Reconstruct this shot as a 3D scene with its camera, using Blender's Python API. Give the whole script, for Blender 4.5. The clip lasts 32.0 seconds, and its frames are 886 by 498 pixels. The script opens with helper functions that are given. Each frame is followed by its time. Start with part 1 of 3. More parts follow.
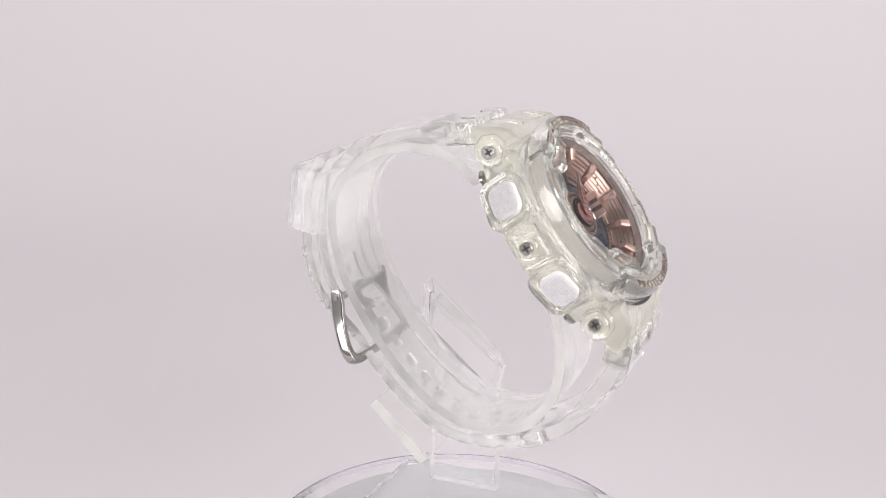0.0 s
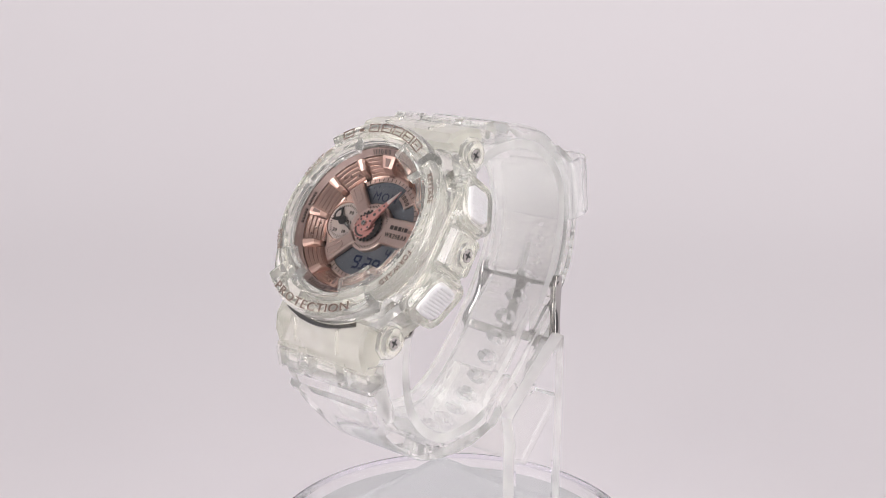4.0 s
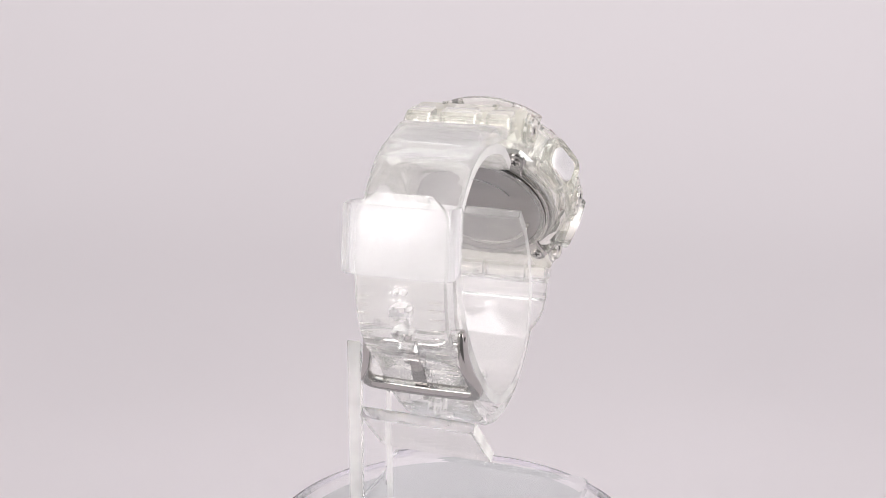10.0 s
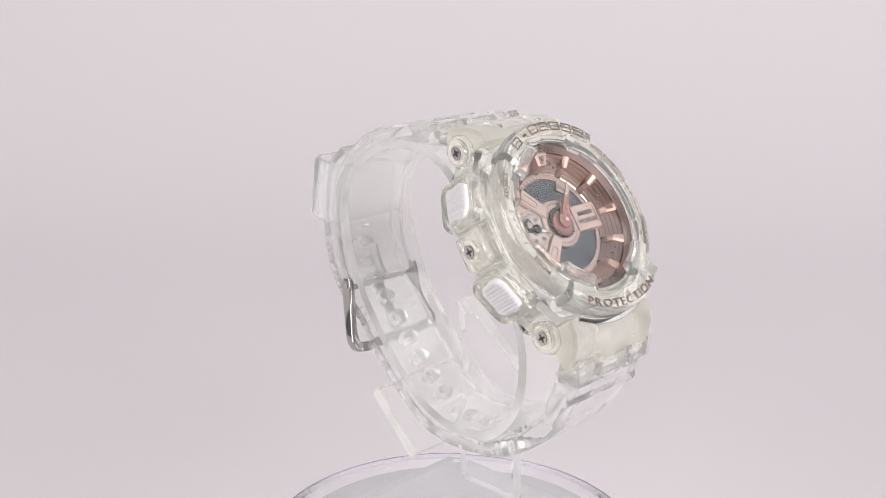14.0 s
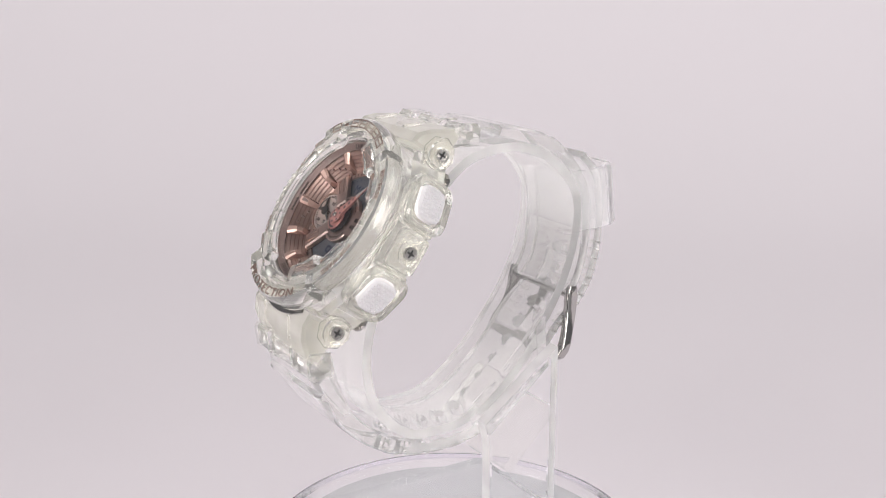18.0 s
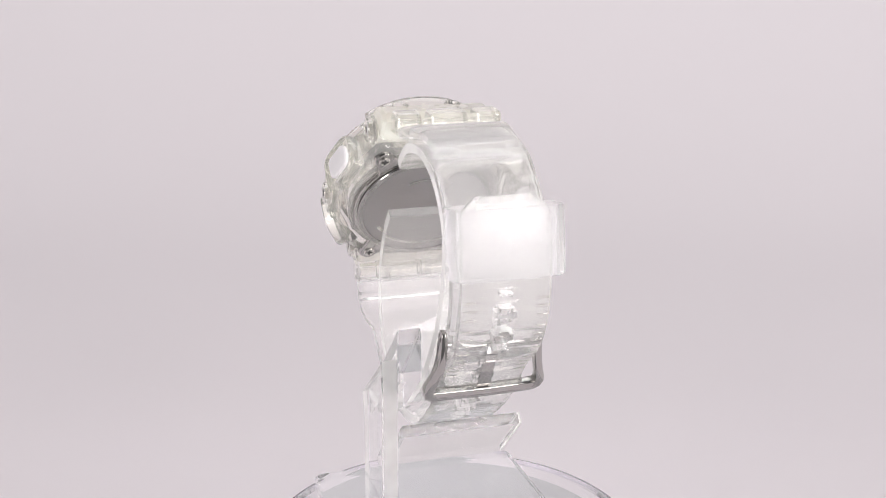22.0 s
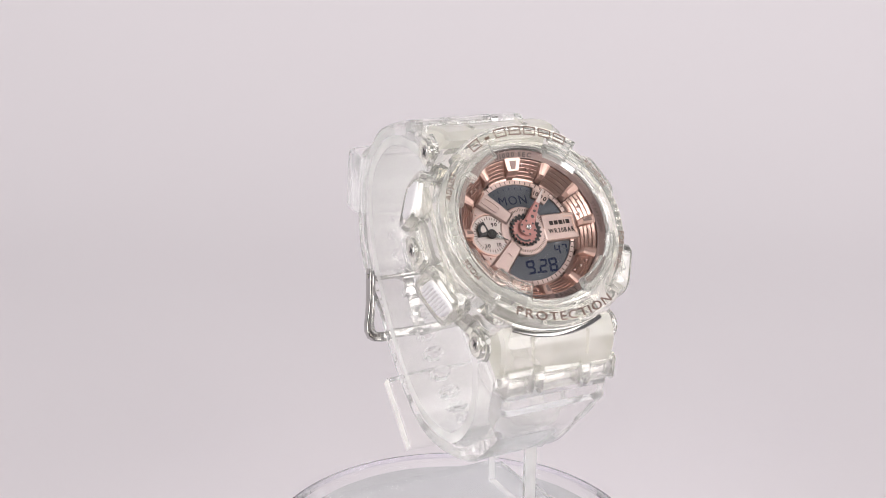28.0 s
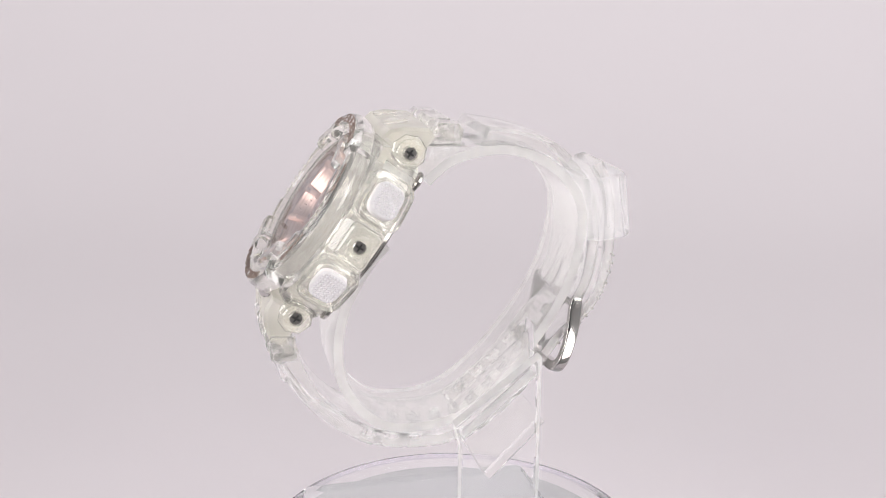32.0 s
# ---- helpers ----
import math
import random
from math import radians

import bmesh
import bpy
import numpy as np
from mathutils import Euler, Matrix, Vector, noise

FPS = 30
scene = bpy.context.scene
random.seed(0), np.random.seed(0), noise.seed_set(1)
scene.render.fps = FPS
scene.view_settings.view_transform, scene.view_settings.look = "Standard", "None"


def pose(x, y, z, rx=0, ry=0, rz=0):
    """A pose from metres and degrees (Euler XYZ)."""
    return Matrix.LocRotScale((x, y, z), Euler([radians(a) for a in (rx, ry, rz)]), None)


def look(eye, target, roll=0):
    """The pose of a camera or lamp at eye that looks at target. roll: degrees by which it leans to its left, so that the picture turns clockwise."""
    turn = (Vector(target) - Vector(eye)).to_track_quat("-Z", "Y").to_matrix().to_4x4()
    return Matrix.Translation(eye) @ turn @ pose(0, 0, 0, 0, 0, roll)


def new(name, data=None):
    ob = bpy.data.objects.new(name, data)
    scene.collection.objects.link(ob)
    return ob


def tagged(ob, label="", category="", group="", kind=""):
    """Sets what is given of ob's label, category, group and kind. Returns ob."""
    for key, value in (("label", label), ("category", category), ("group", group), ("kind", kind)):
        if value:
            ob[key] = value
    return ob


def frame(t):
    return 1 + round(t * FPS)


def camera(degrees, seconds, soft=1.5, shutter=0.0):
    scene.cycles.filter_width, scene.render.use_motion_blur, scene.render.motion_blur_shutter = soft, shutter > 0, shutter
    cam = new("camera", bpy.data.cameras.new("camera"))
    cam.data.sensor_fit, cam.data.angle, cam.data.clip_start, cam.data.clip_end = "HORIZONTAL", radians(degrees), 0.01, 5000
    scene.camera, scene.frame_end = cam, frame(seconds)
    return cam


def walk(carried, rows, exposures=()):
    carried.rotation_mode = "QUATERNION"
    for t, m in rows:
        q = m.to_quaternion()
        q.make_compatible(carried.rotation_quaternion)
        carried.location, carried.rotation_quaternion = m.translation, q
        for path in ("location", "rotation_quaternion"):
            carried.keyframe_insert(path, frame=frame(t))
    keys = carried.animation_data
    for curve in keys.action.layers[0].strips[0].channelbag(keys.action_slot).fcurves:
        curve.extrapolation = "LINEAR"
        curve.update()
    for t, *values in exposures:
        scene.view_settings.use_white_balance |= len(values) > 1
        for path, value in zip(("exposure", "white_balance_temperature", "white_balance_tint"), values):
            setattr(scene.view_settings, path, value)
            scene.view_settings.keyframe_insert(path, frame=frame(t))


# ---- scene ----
# ------------------------------------------------------------------ camera
cam = camera(41.35, 32.0, soft=0.9)
EYE = pose(0, -0.23868, 0.145, 74.3910, -0.2077, 0.6773)
walk(cam, [(0.0, EYE), (32.0, EYE)], exposures=[(0.0, -0.38), (32.0, -0.38)])

# ------------------------------------------------------------------ light
world = bpy.data.worlds.new("studio")
scene.world = world
world.use_nodes = True
world.node_tree.nodes["Background"].inputs["Color"].default_value = (0.97, 0.95, 1.0, 1)
world.node_tree.nodes["Background"].inputs["Strength"].default_value = 0.22


def softbox(name, eye, target, w, h, watts, colour):
    d = bpy.data.lights.new(name, "AREA")
    d.shape, d.size, d.size_y, d.energy, d.color = "RECTANGLE", w, h, watts, colour
    ob = new(name, d)
    ob.matrix_world = look(eye, target)
    return ob


softbox("softbox", (-0.86, -0.70, 0.42), (0, 0.1, 0.08), 0.66, 0.82, 13.0, (1.0, 0.97, 0.97))
softbox("softbox", (0.86, -0.70, 0.42), (0, 0.1, 0.08), 0.66, 0.82, 13.0, (1.0, 0.97, 0.97))
softbox("side_softbox", (1.05, 0.03, 0.88), (0, 0, 0.09), 0.6, 0.6, 2.8, (0.97, 0.98, 1.0))
# added fill lamp, unseen: brightens the middle of the backdrop paper
softbox("backdrop_fill", (0, 0.55, 1.05), (0, 0.60, 0.1), 1.1, 0.5, 3.0, (0.96, 1.0, 0.98))


# ------------------------------------------------------------------ materials
def material(name, base, rough=0.5, metal=0.0, trans=0.0, ior=1.45, bump=0.0, scale=400.0, vary=0.0, coat=0.0, spec=0.5):
    m = bpy.data.materials.new(name)
    m.use_nodes = True
    nt = m.node_tree
    b = nt.nodes["Principled BSDF"]
    b.inputs["Base Color"].default_value = (*base, 1)
    b.inputs["Roughness"].default_value = rough
    b.inputs["Metallic"].default_value = metal
    b.inputs["Transmission Weight"].default_value = trans
    b.inputs["IOR"].default_value = ior
    b.inputs["Coat Weight"].default_value = coat
    b.inputs["Specular IOR Level"].default_value = spec
    if bump or vary:
        tc = nt.nodes.new("ShaderNodeTexCoord")
        n1 = nt.nodes.new("ShaderNodeTexNoise")
        n1.inputs["Scale"].default_value = scale
        n1.inputs["Detail"].default_value = 4
        nt.links.new(tc.outputs["Object"], n1.inputs["Vector"])
    if bump:
        bp = nt.nodes.new("ShaderNodeBump")
        bp.inputs["Strength"].default_value = bump
        bp.inputs["Distance"].default_value = 0.0004
        nt.links.new(n1.outputs["Fac"], bp.inputs["Height"])
        nt.links.new(bp.outputs["Normal"], b.inputs["Normal"])
    if vary:
        n2 = nt.nodes.new("ShaderNodeTexNoise")
        n2.inputs["Scale"].default_value = scale * 0.17
        nt.links.new(tc.outputs["Object"], n2.inputs["Vector"])
        mr = nt.nodes.new("ShaderNodeMapRange")
        mr.inputs["To Min"].default_value = max(0.0, rough - vary)
        mr.inputs["To Max"].default_value = rough + vary
        nt.links.new(n2.outputs["Fac"], mr.inputs["Value"])
        nt.links.new(mr.outputs["Result"], b.inputs["Roughness"])
    return m


def cloudy(name, base, cloud, haze, rough, ior, coat=0.3, bump=0.03, scale=220.0, gloss=0.03):
    """Clear resin with a share of light scattered inside it, which passes on to both sides."""
    m = material(name, base, rough, 0, 1.0, ior, bump, scale, rough * 0.4, coat)
    nt = m.node_tree
    b, out = nt.nodes["Principled BSDF"], nt.nodes["Material Output"]
    b.inputs["Coat Roughness"].default_value = gloss
    df, tl = nt.nodes.new("ShaderNodeBsdfDiffuse"), nt.nodes.new("ShaderNodeBsdfTranslucent")
    df.inputs["Color"].default_value = tl.inputs["Color"].default_value = (*haze, 1)
    inner, mix = nt.nodes.new("ShaderNodeMixShader"), nt.nodes.new("ShaderNodeMixShader")
    ns, mr = nt.nodes.new("ShaderNodeTexNoise"), nt.nodes.new("ShaderNodeMapRange")
    tc = nt.nodes.new("ShaderNodeTexCoord")
    ns.inputs["Scale"].default_value = 90.0
    mr.inputs["From Min"].default_value, mr.inputs["From Max"].default_value = 0.3, 0.7
    mr.inputs["To Min"].default_value, mr.inputs["To Max"].default_value = cloud * 0.7, cloud * 1.3
    nt.links.new(tc.outputs["Object"], ns.inputs["Vector"])
    nt.links.new(ns.outputs["Fac"], mr.inputs["Value"])
    nt.links.new(mr.outputs["Result"], mix.inputs["Fac"])
    nt.links.new(df.outputs["BSDF"], inner.inputs[1])
    nt.links.new(tl.outputs["BSDF"], inner.inputs[2])
    nt.links.new(b.outputs["BSDF"], mix.inputs[1])
    nt.links.new(inner.outputs["Shader"], mix.inputs[2])
    nt.links.new(mix.outputs["Shader"], out.inputs["Surface"])
    return m


def brushed(name, base, rough, along):
    """Metal with fine brush lines along one axis."""
    m = material(name, base, rough, 1.0)
    nt = m.node_tree
    b = nt.nodes["Principled BSDF"]
    tc, mp = nt.nodes.new("ShaderNodeTexCoord"), nt.nodes.new("ShaderNodeMapping")
    mp.inputs["Scale"].default_value = along
    ns, bp = nt.nodes.new("ShaderNodeTexNoise"), nt.nodes.new("ShaderNodeBump")
    ns.inputs["Scale"].default_value, ns.inputs["Detail"].default_value = 1.0, 3
    bp.inputs["Strength"].default_value, bp.inputs["Distance"].default_value = 0.25, 0.0002
    nt.links.new(tc.outputs["Object"], mp.inputs["Vector"])
    nt.links.new(mp.outputs["Vector"], ns.inputs["Vector"])
    nt.links.new(ns.outputs["Fac"], bp.inputs["Height"])
    nt.links.new(bp.outputs["Normal"], b.inputs["Normal"])
    return m


RESIN = material("clear_resin", (1.0, 0.988, 0.945), 0.04, 0, 0.935, 1.40, 0.04, 260, 0.03, 0.7)
STRAP = cloudy("clear_strap_resin", (0.995, 0.99, 0.985), 0.10, (0.80, 0.79, 0.785), 0.035, 1.28, 0.5, gloss=0.12)
ACRYLIC = material("clear_acrylic", (0.995, 0.995, 1.0), 0.04, 0, 0.975, 1.16, 0.05, 150, 0.02)
FROSTED = cloudy("satin_acrylic", (1.0, 0.998, 0.99), 0.17, (0.85, 0.84, 0.83), 0.06, 1.20, 0.6)
REST = material("clear_block_acrylic", (1.0, 0.998, 0.995), 0.05, 0, 0.985, 1.12, 0.04, 150, 0.02)
SAWN = cloudy("sawn_acrylic_edge", (0.995, 0.99, 0.98), 0.42, (0.84, 0.83, 0.81), 0.2, 1.18)
STRIPMAT = cloudy("pale_acrylic_strip", (0.995, 0.99, 0.98), 0.06, (0.84, 0.83, 0.81), 0.1, 1.09, 0.5)
EDGE = cloudy("matt_resin_edge", (0.995, 0.99, 0.98), 0.16, (0.80, 0.79, 0.765), 0.07, 1.26)
GLASS = material("mineral_glass", (1, 1, 1), 0.02, 0, 1.0, 1.28)
MILK = material("milky_resin", (0.97, 0.957, 0.93), 0.14, 0, 0.78, 1.4, 0.15, 300, 0.08)
PEARL = material("white_button_resin", (0.80, 0.775, 0.79), 0.35, 0, 0, 1.45, 0.1, 500, 0.08)
STEEL = material("polished_steel", (0.52, 0.505, 0.49), 0.10, 1.0, 0, 1.45, 0.05, 500, 0.04)
SATINSTEEL = brushed("brushed_steel", (0.48, 0.46, 0.455), 0.28, (40, 3000, 40))
DARKSTEEL = material("screw_steel", (0.62, 0.60, 0.57), 0.22, 1.0, 0, 1.45, 0.2, 900, 0.06)
SLOT = material("screw_recess", (0.02, 0.02, 0.02), 0.6)
ROSE = material("rose_gold", (0.56, 0.385, 0.33), 0.46, 1.0, 0, 1.45, 0.08, 700, 0.06)
ROSEDIAL = brushed("rose_dial_metal", (0.51, 0.385, 0.345), 0.33, (3000, 60, 60))
ROSEDARK = material("rose_brown_flange", (0.145, 0.097, 0.086), 0.45, 0.35, 0, 1.45, 0.1, 600, 0.08)
PINK = material("pink_hand_paint", (0.28, 0.125, 0.11), 0.42, 0.15, 0, 1.45, 0.05, 700, 0.05)
SILVERROSE = brushed("silver_rose_metal", (0.46, 0.395, 0.365), 0.36, (60, 3000, 60))
SILVERROSE.node_tree.nodes["Principled BSDF"].inputs["Metallic"].default_value = 0.75
BLACK = material("black_metal", (0.02, 0.018, 0.018), 0.35, 0.3, 0, 1.45, 0.1, 600, 0.05)
LCD = material("grey_lcd", (0.050, 0.054, 0.062), 0.35, 0, 0, 1.45, 0.05, 900, 0.06, spec=0.35)
INK = material("dark_lcd_ink", (0.006, 0.009, 0.026), 0.5, spec=0.1)
GHOST = material("faint_lcd_segment", (0.044, 0.048, 0.055), 0.35, spec=0.35)
PRINT = material("brown_print", (0.025, 0.017, 0.015), 0.55, spec=0.2)
ROSEPRINT = material("rose_lettering", (0.19, 0.125, 0.105), 0.6, 0.0, 0, 1.45, 0.1, 800, 0.06, spec=0.2)
PAPER = material("white_backdrop_paper", (0.80, 0.744, 0.770), 0.85, 0, 0, 1.45, 0.08, 60, 0.05)
WALL = material("dark_reflection_panel", (0.09, 0.09, 0.092), 0.9, 0, 0, 1.45, 0.1, 20, 0.05)
TABLE = material("dark_table", (0.13, 0.128, 0.128), 0.7, 0, 0, 1.45, 0.1, 40, 0.08)
PLASTIC = material("grey_plastic", (0.35, 0.34, 0.35), 0.4, 0, 0, 1.45, 0.05, 200, 0.05)

ROSESTEP = material("ridged_rose_metal", (0.50, 0.345, 0.295), 0.30, 1.0, 0, 1.45, 0.12, 700, 0.08)
# violet highlights of the clear platter edge, put into the tint
LILAC = cloudy("violet_glint_acrylic", (0.965, 0.94, 1.0), 0.03, (0.70, 0.66, 0.80), 0.05, 1.34)
LUG = cloudy("thick_strap_resin", (0.985, 0.972, 0.935), 0.36, (0.79, 0.77, 0.70), 0.04, 1.32, 0.8)
LINK = cloudy("clear_link_resin", (0.998, 0.992, 0.983), 0.08, (0.80, 0.79, 0.76), 0.03, 1.34, 0.7)
HARD = material("clear_hard_resin", (1.0, 0.989, 0.948), 0.05, 0, 0.935, 1.40, 0.06, 260, 0.02, 0.6)
KEEPER = cloudy("cloudy_resin", (0.995, 0.99, 0.99), 0.22, (0.82, 0.81, 0.815), 0.09, 1.18, 0.22, gloss=0.3)
BEZEL = material("clear_bezel_resin", (1.0, 0.988, 0.945), 0.04, 0, 0.945, 1.31, 0.06, 260, 0.02, 0.5)

CLEAR = {m.name for m in (RESIN, KEEPER, BEZEL, HARD, LUG, STRAP, ACRYLIC, FROSTED, REST, LINK, STRIPMAT, LILAC, SAWN, EDGE, GLASS)}

# ------------------------------------------------------------------ mesh tools (millimetres in, metres out)
MM = 0.001


def finish(bm, name, mat, angle=32.0, shade=True):
    bmesh.ops.recalc_face_normals(bm, faces=bm.faces)
    lim = radians(angle)
    for e in bm.edges:
        e.smooth = len(e.link_faces) == 2 and e.calc_face_angle(0.0) < lim
    for f in bm.faces:
        f.smooth = shade
    bmesh.ops.scale(bm, vec=(MM, MM, MM), verts=bm.verts)
    me = bpy.data.meshes.new(name)
    bm.to_mesh(me)
    bm.free()
    me.materials.append(mat)
    return me


def part(name, bm, mat, parent, label="", m=None, angle=32.0, rim=None):
    """One mesh object under a thing or a part; rim: the material of faces marked with index 1."""
    ob = new(name, finish(bm, name, mat, angle))
    if rim:
        ob.data.materials.append(rim)
    ob.parent = parent
    if mat.name in CLEAR:
        ob.visible_shadow = False     # clear pieces let the light through
    if m is not None:
        ob.matrix_basis = m
    if label:
        tagged(ob, label)
    return ob


def mmpose(x, y, z, rx=0, ry=0, rz=0):
    return pose(x * MM, y * MM, z * MM, rx, ry, rz)


def loft(rings, closed=False, caps=True, into=None):
    """Skin over rings of equal length; closed joins the last ring to the first."""
    bm = into or bmesh.new()
    vs = [[bm.verts.new(p) for p in r] for r in rings]
    n = len(rings[0])
    for i in range(len(vs) if closed else len(vs) - 1):
        a, b = vs[i], vs[(i + 1) % len(vs)]
        for k in range(n):
            q = (a[k], a[(k + 1) % n], b[(k + 1) % n], b[k])
            bm.faces.new(q)
    if caps and not closed:
        bm.faces.new(vs[0][::-1])
        bm.faces.new(vs[-1])
    return bm


def inset(poly, d):
    """A polygon (counter-clockwise) shrunk by d."""
    out, n = [], len(poly)
    for i in range(n):
        p, a, b = Vector(poly[i]), Vector(poly[i - 1]), Vector(poly[(i + 1) % n])
        u, v = (p - a).normalized(), (b - p).normalized()
        nu, nv = Vector((-u.y, u.x)), Vector((-v.y, v.x))
        k = nu + nv
        out.append(tuple(p + k * (d / max(0.35, k.dot(k) * 0.5))))
    return out


def prism(poly, z0, z1, bev=0.0, into=None):
    """A bevelled slab over a counter-clockwise outline."""
    if bev:
        sm = inset(poly, bev)
        lv = [(sm, z0), (poly, z0 + bev), (poly, z1 - bev), (sm, z1)]
    else:
        lv = [(poly, z0), (poly, z1)]
    return loft([[(x, y, z) for x, y in p] for p, z in lv], into=into)


def rect(w, h, r=0.0, n=3, cx=0.0, cy=0.0):
    if r <= 0:
        return [(cx - w / 2, cy - h / 2), (cx + w / 2, cy - h / 2), (cx + w / 2, cy + h / 2), (cx - w / 2, cy + h / 2)]
    out = []
    for k, (sx, sy) in enumerate(((1, -1), (1, 1), (-1, 1), (-1, -1))):
        for i in range(n + 1):
            a = radians(-90 + 90 * k + 90 * i / n)
            out.append((cx + sx * (w / 2 - r) + r * math.cos(a), cy + sy * (h / 2 - r) + r * math.sin(a)))
    return out


def circle(r, n=32, cx=0.0, cy=0.0):
    return [(cx + r * math.cos(2 * math.pi * i / n), cy + r * math.sin(2 * math.pi * i / n)) for i in range(n)]


def sector(r0, r1, a0, a1, z0, z1, bev=0.0, into=None, step=4.0):
    """A slab between two radii and two angles (degrees)."""
    n = max(1, int(abs(a1 - a0) / step))
    an = [radians(a0 + (a1 - a0) * i / n) for i in range(n + 1)]
    poly = [(r1 * math.cos(a), r1 * math.sin(a)) for a in an] + [(r0 * math.cos(a), r0 * math.sin(a)) for a in reversed(an)]
    return prism(poly, z0, z1, bev, into)


def lathe(profile, n=64, into=None):
    """A closed profile of (r, z) turned round z."""
    rings = []
    for i in range(n):
        a = 2 * math.pi * i / n
        rings.append([(r * math.cos(a), r * math.sin(a), z) for r, z in profile])
    return loft(rings, closed=True, into=into)


def disc(r, z0, z1, n=48, bev=0.0, cx=0.0, cy=0.0, into=None):
    return prism(circle(r, n, cx, cy), z0, z1, bev, into)


def tube(path, radius, n=10, into=None, flat=1.0):
    """A round bar along a path of points; radius may be a list."""
    pts = [Vector(p) for p in path]
    rings, side = [], None
    for i, p in enumerate(pts):
        d = (pts[min(i + 1, len(pts) - 1)] - pts[max(i - 1, 0)]).normalized()
        if side is None:
            side = d.orthogonal().normalized()
        side = (side - d * side.dot(d)).normalized()
        up = d.cross(side)
        r = radius[i] if isinstance(radius, (list, tuple)) else radius
        rings.append([tuple(p + side * (r * math.cos(2 * math.pi * k / n)) + up * (r * flat * math.sin(2 * math.pi * k / n))) for k in range(n)])
    return loft(rings, into=into)


def spline(pts, step):
    """Catmull-Rom through the points, resampled at even steps of length."""
    P = [np.array(p, float) for p in pts]
    P = [2 * P[0] - P[1]] + P + [2 * P[-1] - P[-2]]
    out = []
    for i in range(1, len(P) - 2):
        for k in range(24):
            t = k / 24
            out.append(0.5 * (2 * P[i] + (P[i + 1] - P[i - 1]) * t + (2 * P[i - 1] - 5 * P[i] + 4 * P[i + 1] - P[i + 2]) * t * t + (3 * P[i] - P[i - 1] - 3 * P[i + 1] + P[i + 2]) * t ** 3))
    out.append(P[-2])
    out = np.array(out)
    s = np.concatenate([[0], np.cumsum(np.linalg.norm(np.diff(out, axis=0), axis=1))])
    n = int(round(s[-1] / step)) + 1
    t = np.linspace(0, s[-1], n)
    return np.stack([np.interp(t, s, out[:, k]) for k in range(out.shape[1])], 1), t


def band(outer, step, half, thick, cols, solid, raised=None, edge=0.55):
    """A strap: a sheet of cells along an outer line in the (y, z) plane, laid across x. half(s), thick(s): its half width and
    thickness; cols: column borders from -1 to 1; solid(s, c): whether a cell is filled; raised(s, u): how far the outside stands out."""
    line, s = spline(outer, step)
    tan = np.gradient(line, axis=0)
    tan /= np.linalg.norm(tan, axis=1)[:, None]
    nor = np.stack([-tan[:, 1], tan[:, 0]], 1)
    mid = line.mean(0)
    if ((line - mid) * nor).sum() < 0:
        nor = -nor
    bm = bmesh.new()
    R, C = len(line), len(cols)
    top, bot = {}, {}

    def vert(store, i, j, low):
        if (i, j) not in store:
            u = cols[j]
            h = raised(s[i], u) if raised else 0.0
            e = edge if abs(u) > 0.99 else 0.0
            d = -thick(s[i]) + e * 0.6 if low else h - e
            p = line[i] + nor[i] * d
            store[i, j] = bm.verts.new((u * half(s[i]), p[0], p[1]))
        return store[i, j]

    def full(i, j):
        return 0 <= i < R - 1 and 0 <= j < C - 1 and solid((s[i] + s[i + 1]) / 2, (cols[j] + cols[j + 1]) / 2)

    for i in range(R - 1):
        for j in range(C - 1):
            if not full(i, j):
                continue
            q = [(i, j), (i, j + 1), (i + 1, j + 1), (i + 1, j)]
            bm.faces.new([vert(top, *a, False) for a in q])
            bm.faces.new([vert(bot, *a, True) for a in reversed(q)])
            for (a, b), other in (((q[0], q[1]), (i - 1, j)), ((q[1], q[2]), (i, j + 1)), ((q[2], q[3]), (i + 1, j)), ((q[3], q[0]), (i, j - 1))):
                if not full(*other):
                    f = bm.faces.new([vert(top, *b, False), vert(top, *a, False), vert(bot, *a, True), vert(bot, *b, True)])
                    f.material_index = 1 if other[1] < 0 or other[1] >= C - 1 else 0
    return bm

# ------------------------------------------------------------------ studio
def sweep_paper():
    prof = [(-0.10, 0.0), (0.25, 0.0)]
    prof += [(0.25 + 0.6 * math.sin(radians(a)), 0.6 - 0.6 * math.cos(radians(a))) for a in range(3, 90, 3)]
    prof += [(0.85, 0.6), (0.85, 1.9)]
    back = [(y + 0.004, z - 0.004) for y, z in reversed(prof)]
    rings = [[(x * 1000, y * 1000, z * 1000) for y, z in prof + back] for x in (-0.66, -0.22, 0.22, 0.66)]
    return loft(rings)


backdrop = tagged(new("backdrop", finish(sweep_paper(), "backdrop", PAPER)), "seamless pale lavender-white paper sweep", "backdrop", kind="structure")

tabletop = prism(rect(3600, 2600, 0, 1, 0, 340), -40, -4.2)
tagged(new("table", finish(tabletop, "table", TABLE)), "dark plain tabletop", "table", kind="structure")
# unseen panel added behind the camera, so that steel and glass reflect dark
wall = tagged(new("reflection_panel", finish(prism(rect(1150, 1800, 0, 1, 0, 900), -1000, -960), "reflection_panel", WALL)), "unseen dark panel behind the camera, for reflections", "wall", kind="structure")
wall.matrix_world = pose(0, 0, 0, 90)
wall.matrix_world = Matrix.Translation((0, -1.9, 0.01)) @ pose(0, 0, 0, 90)

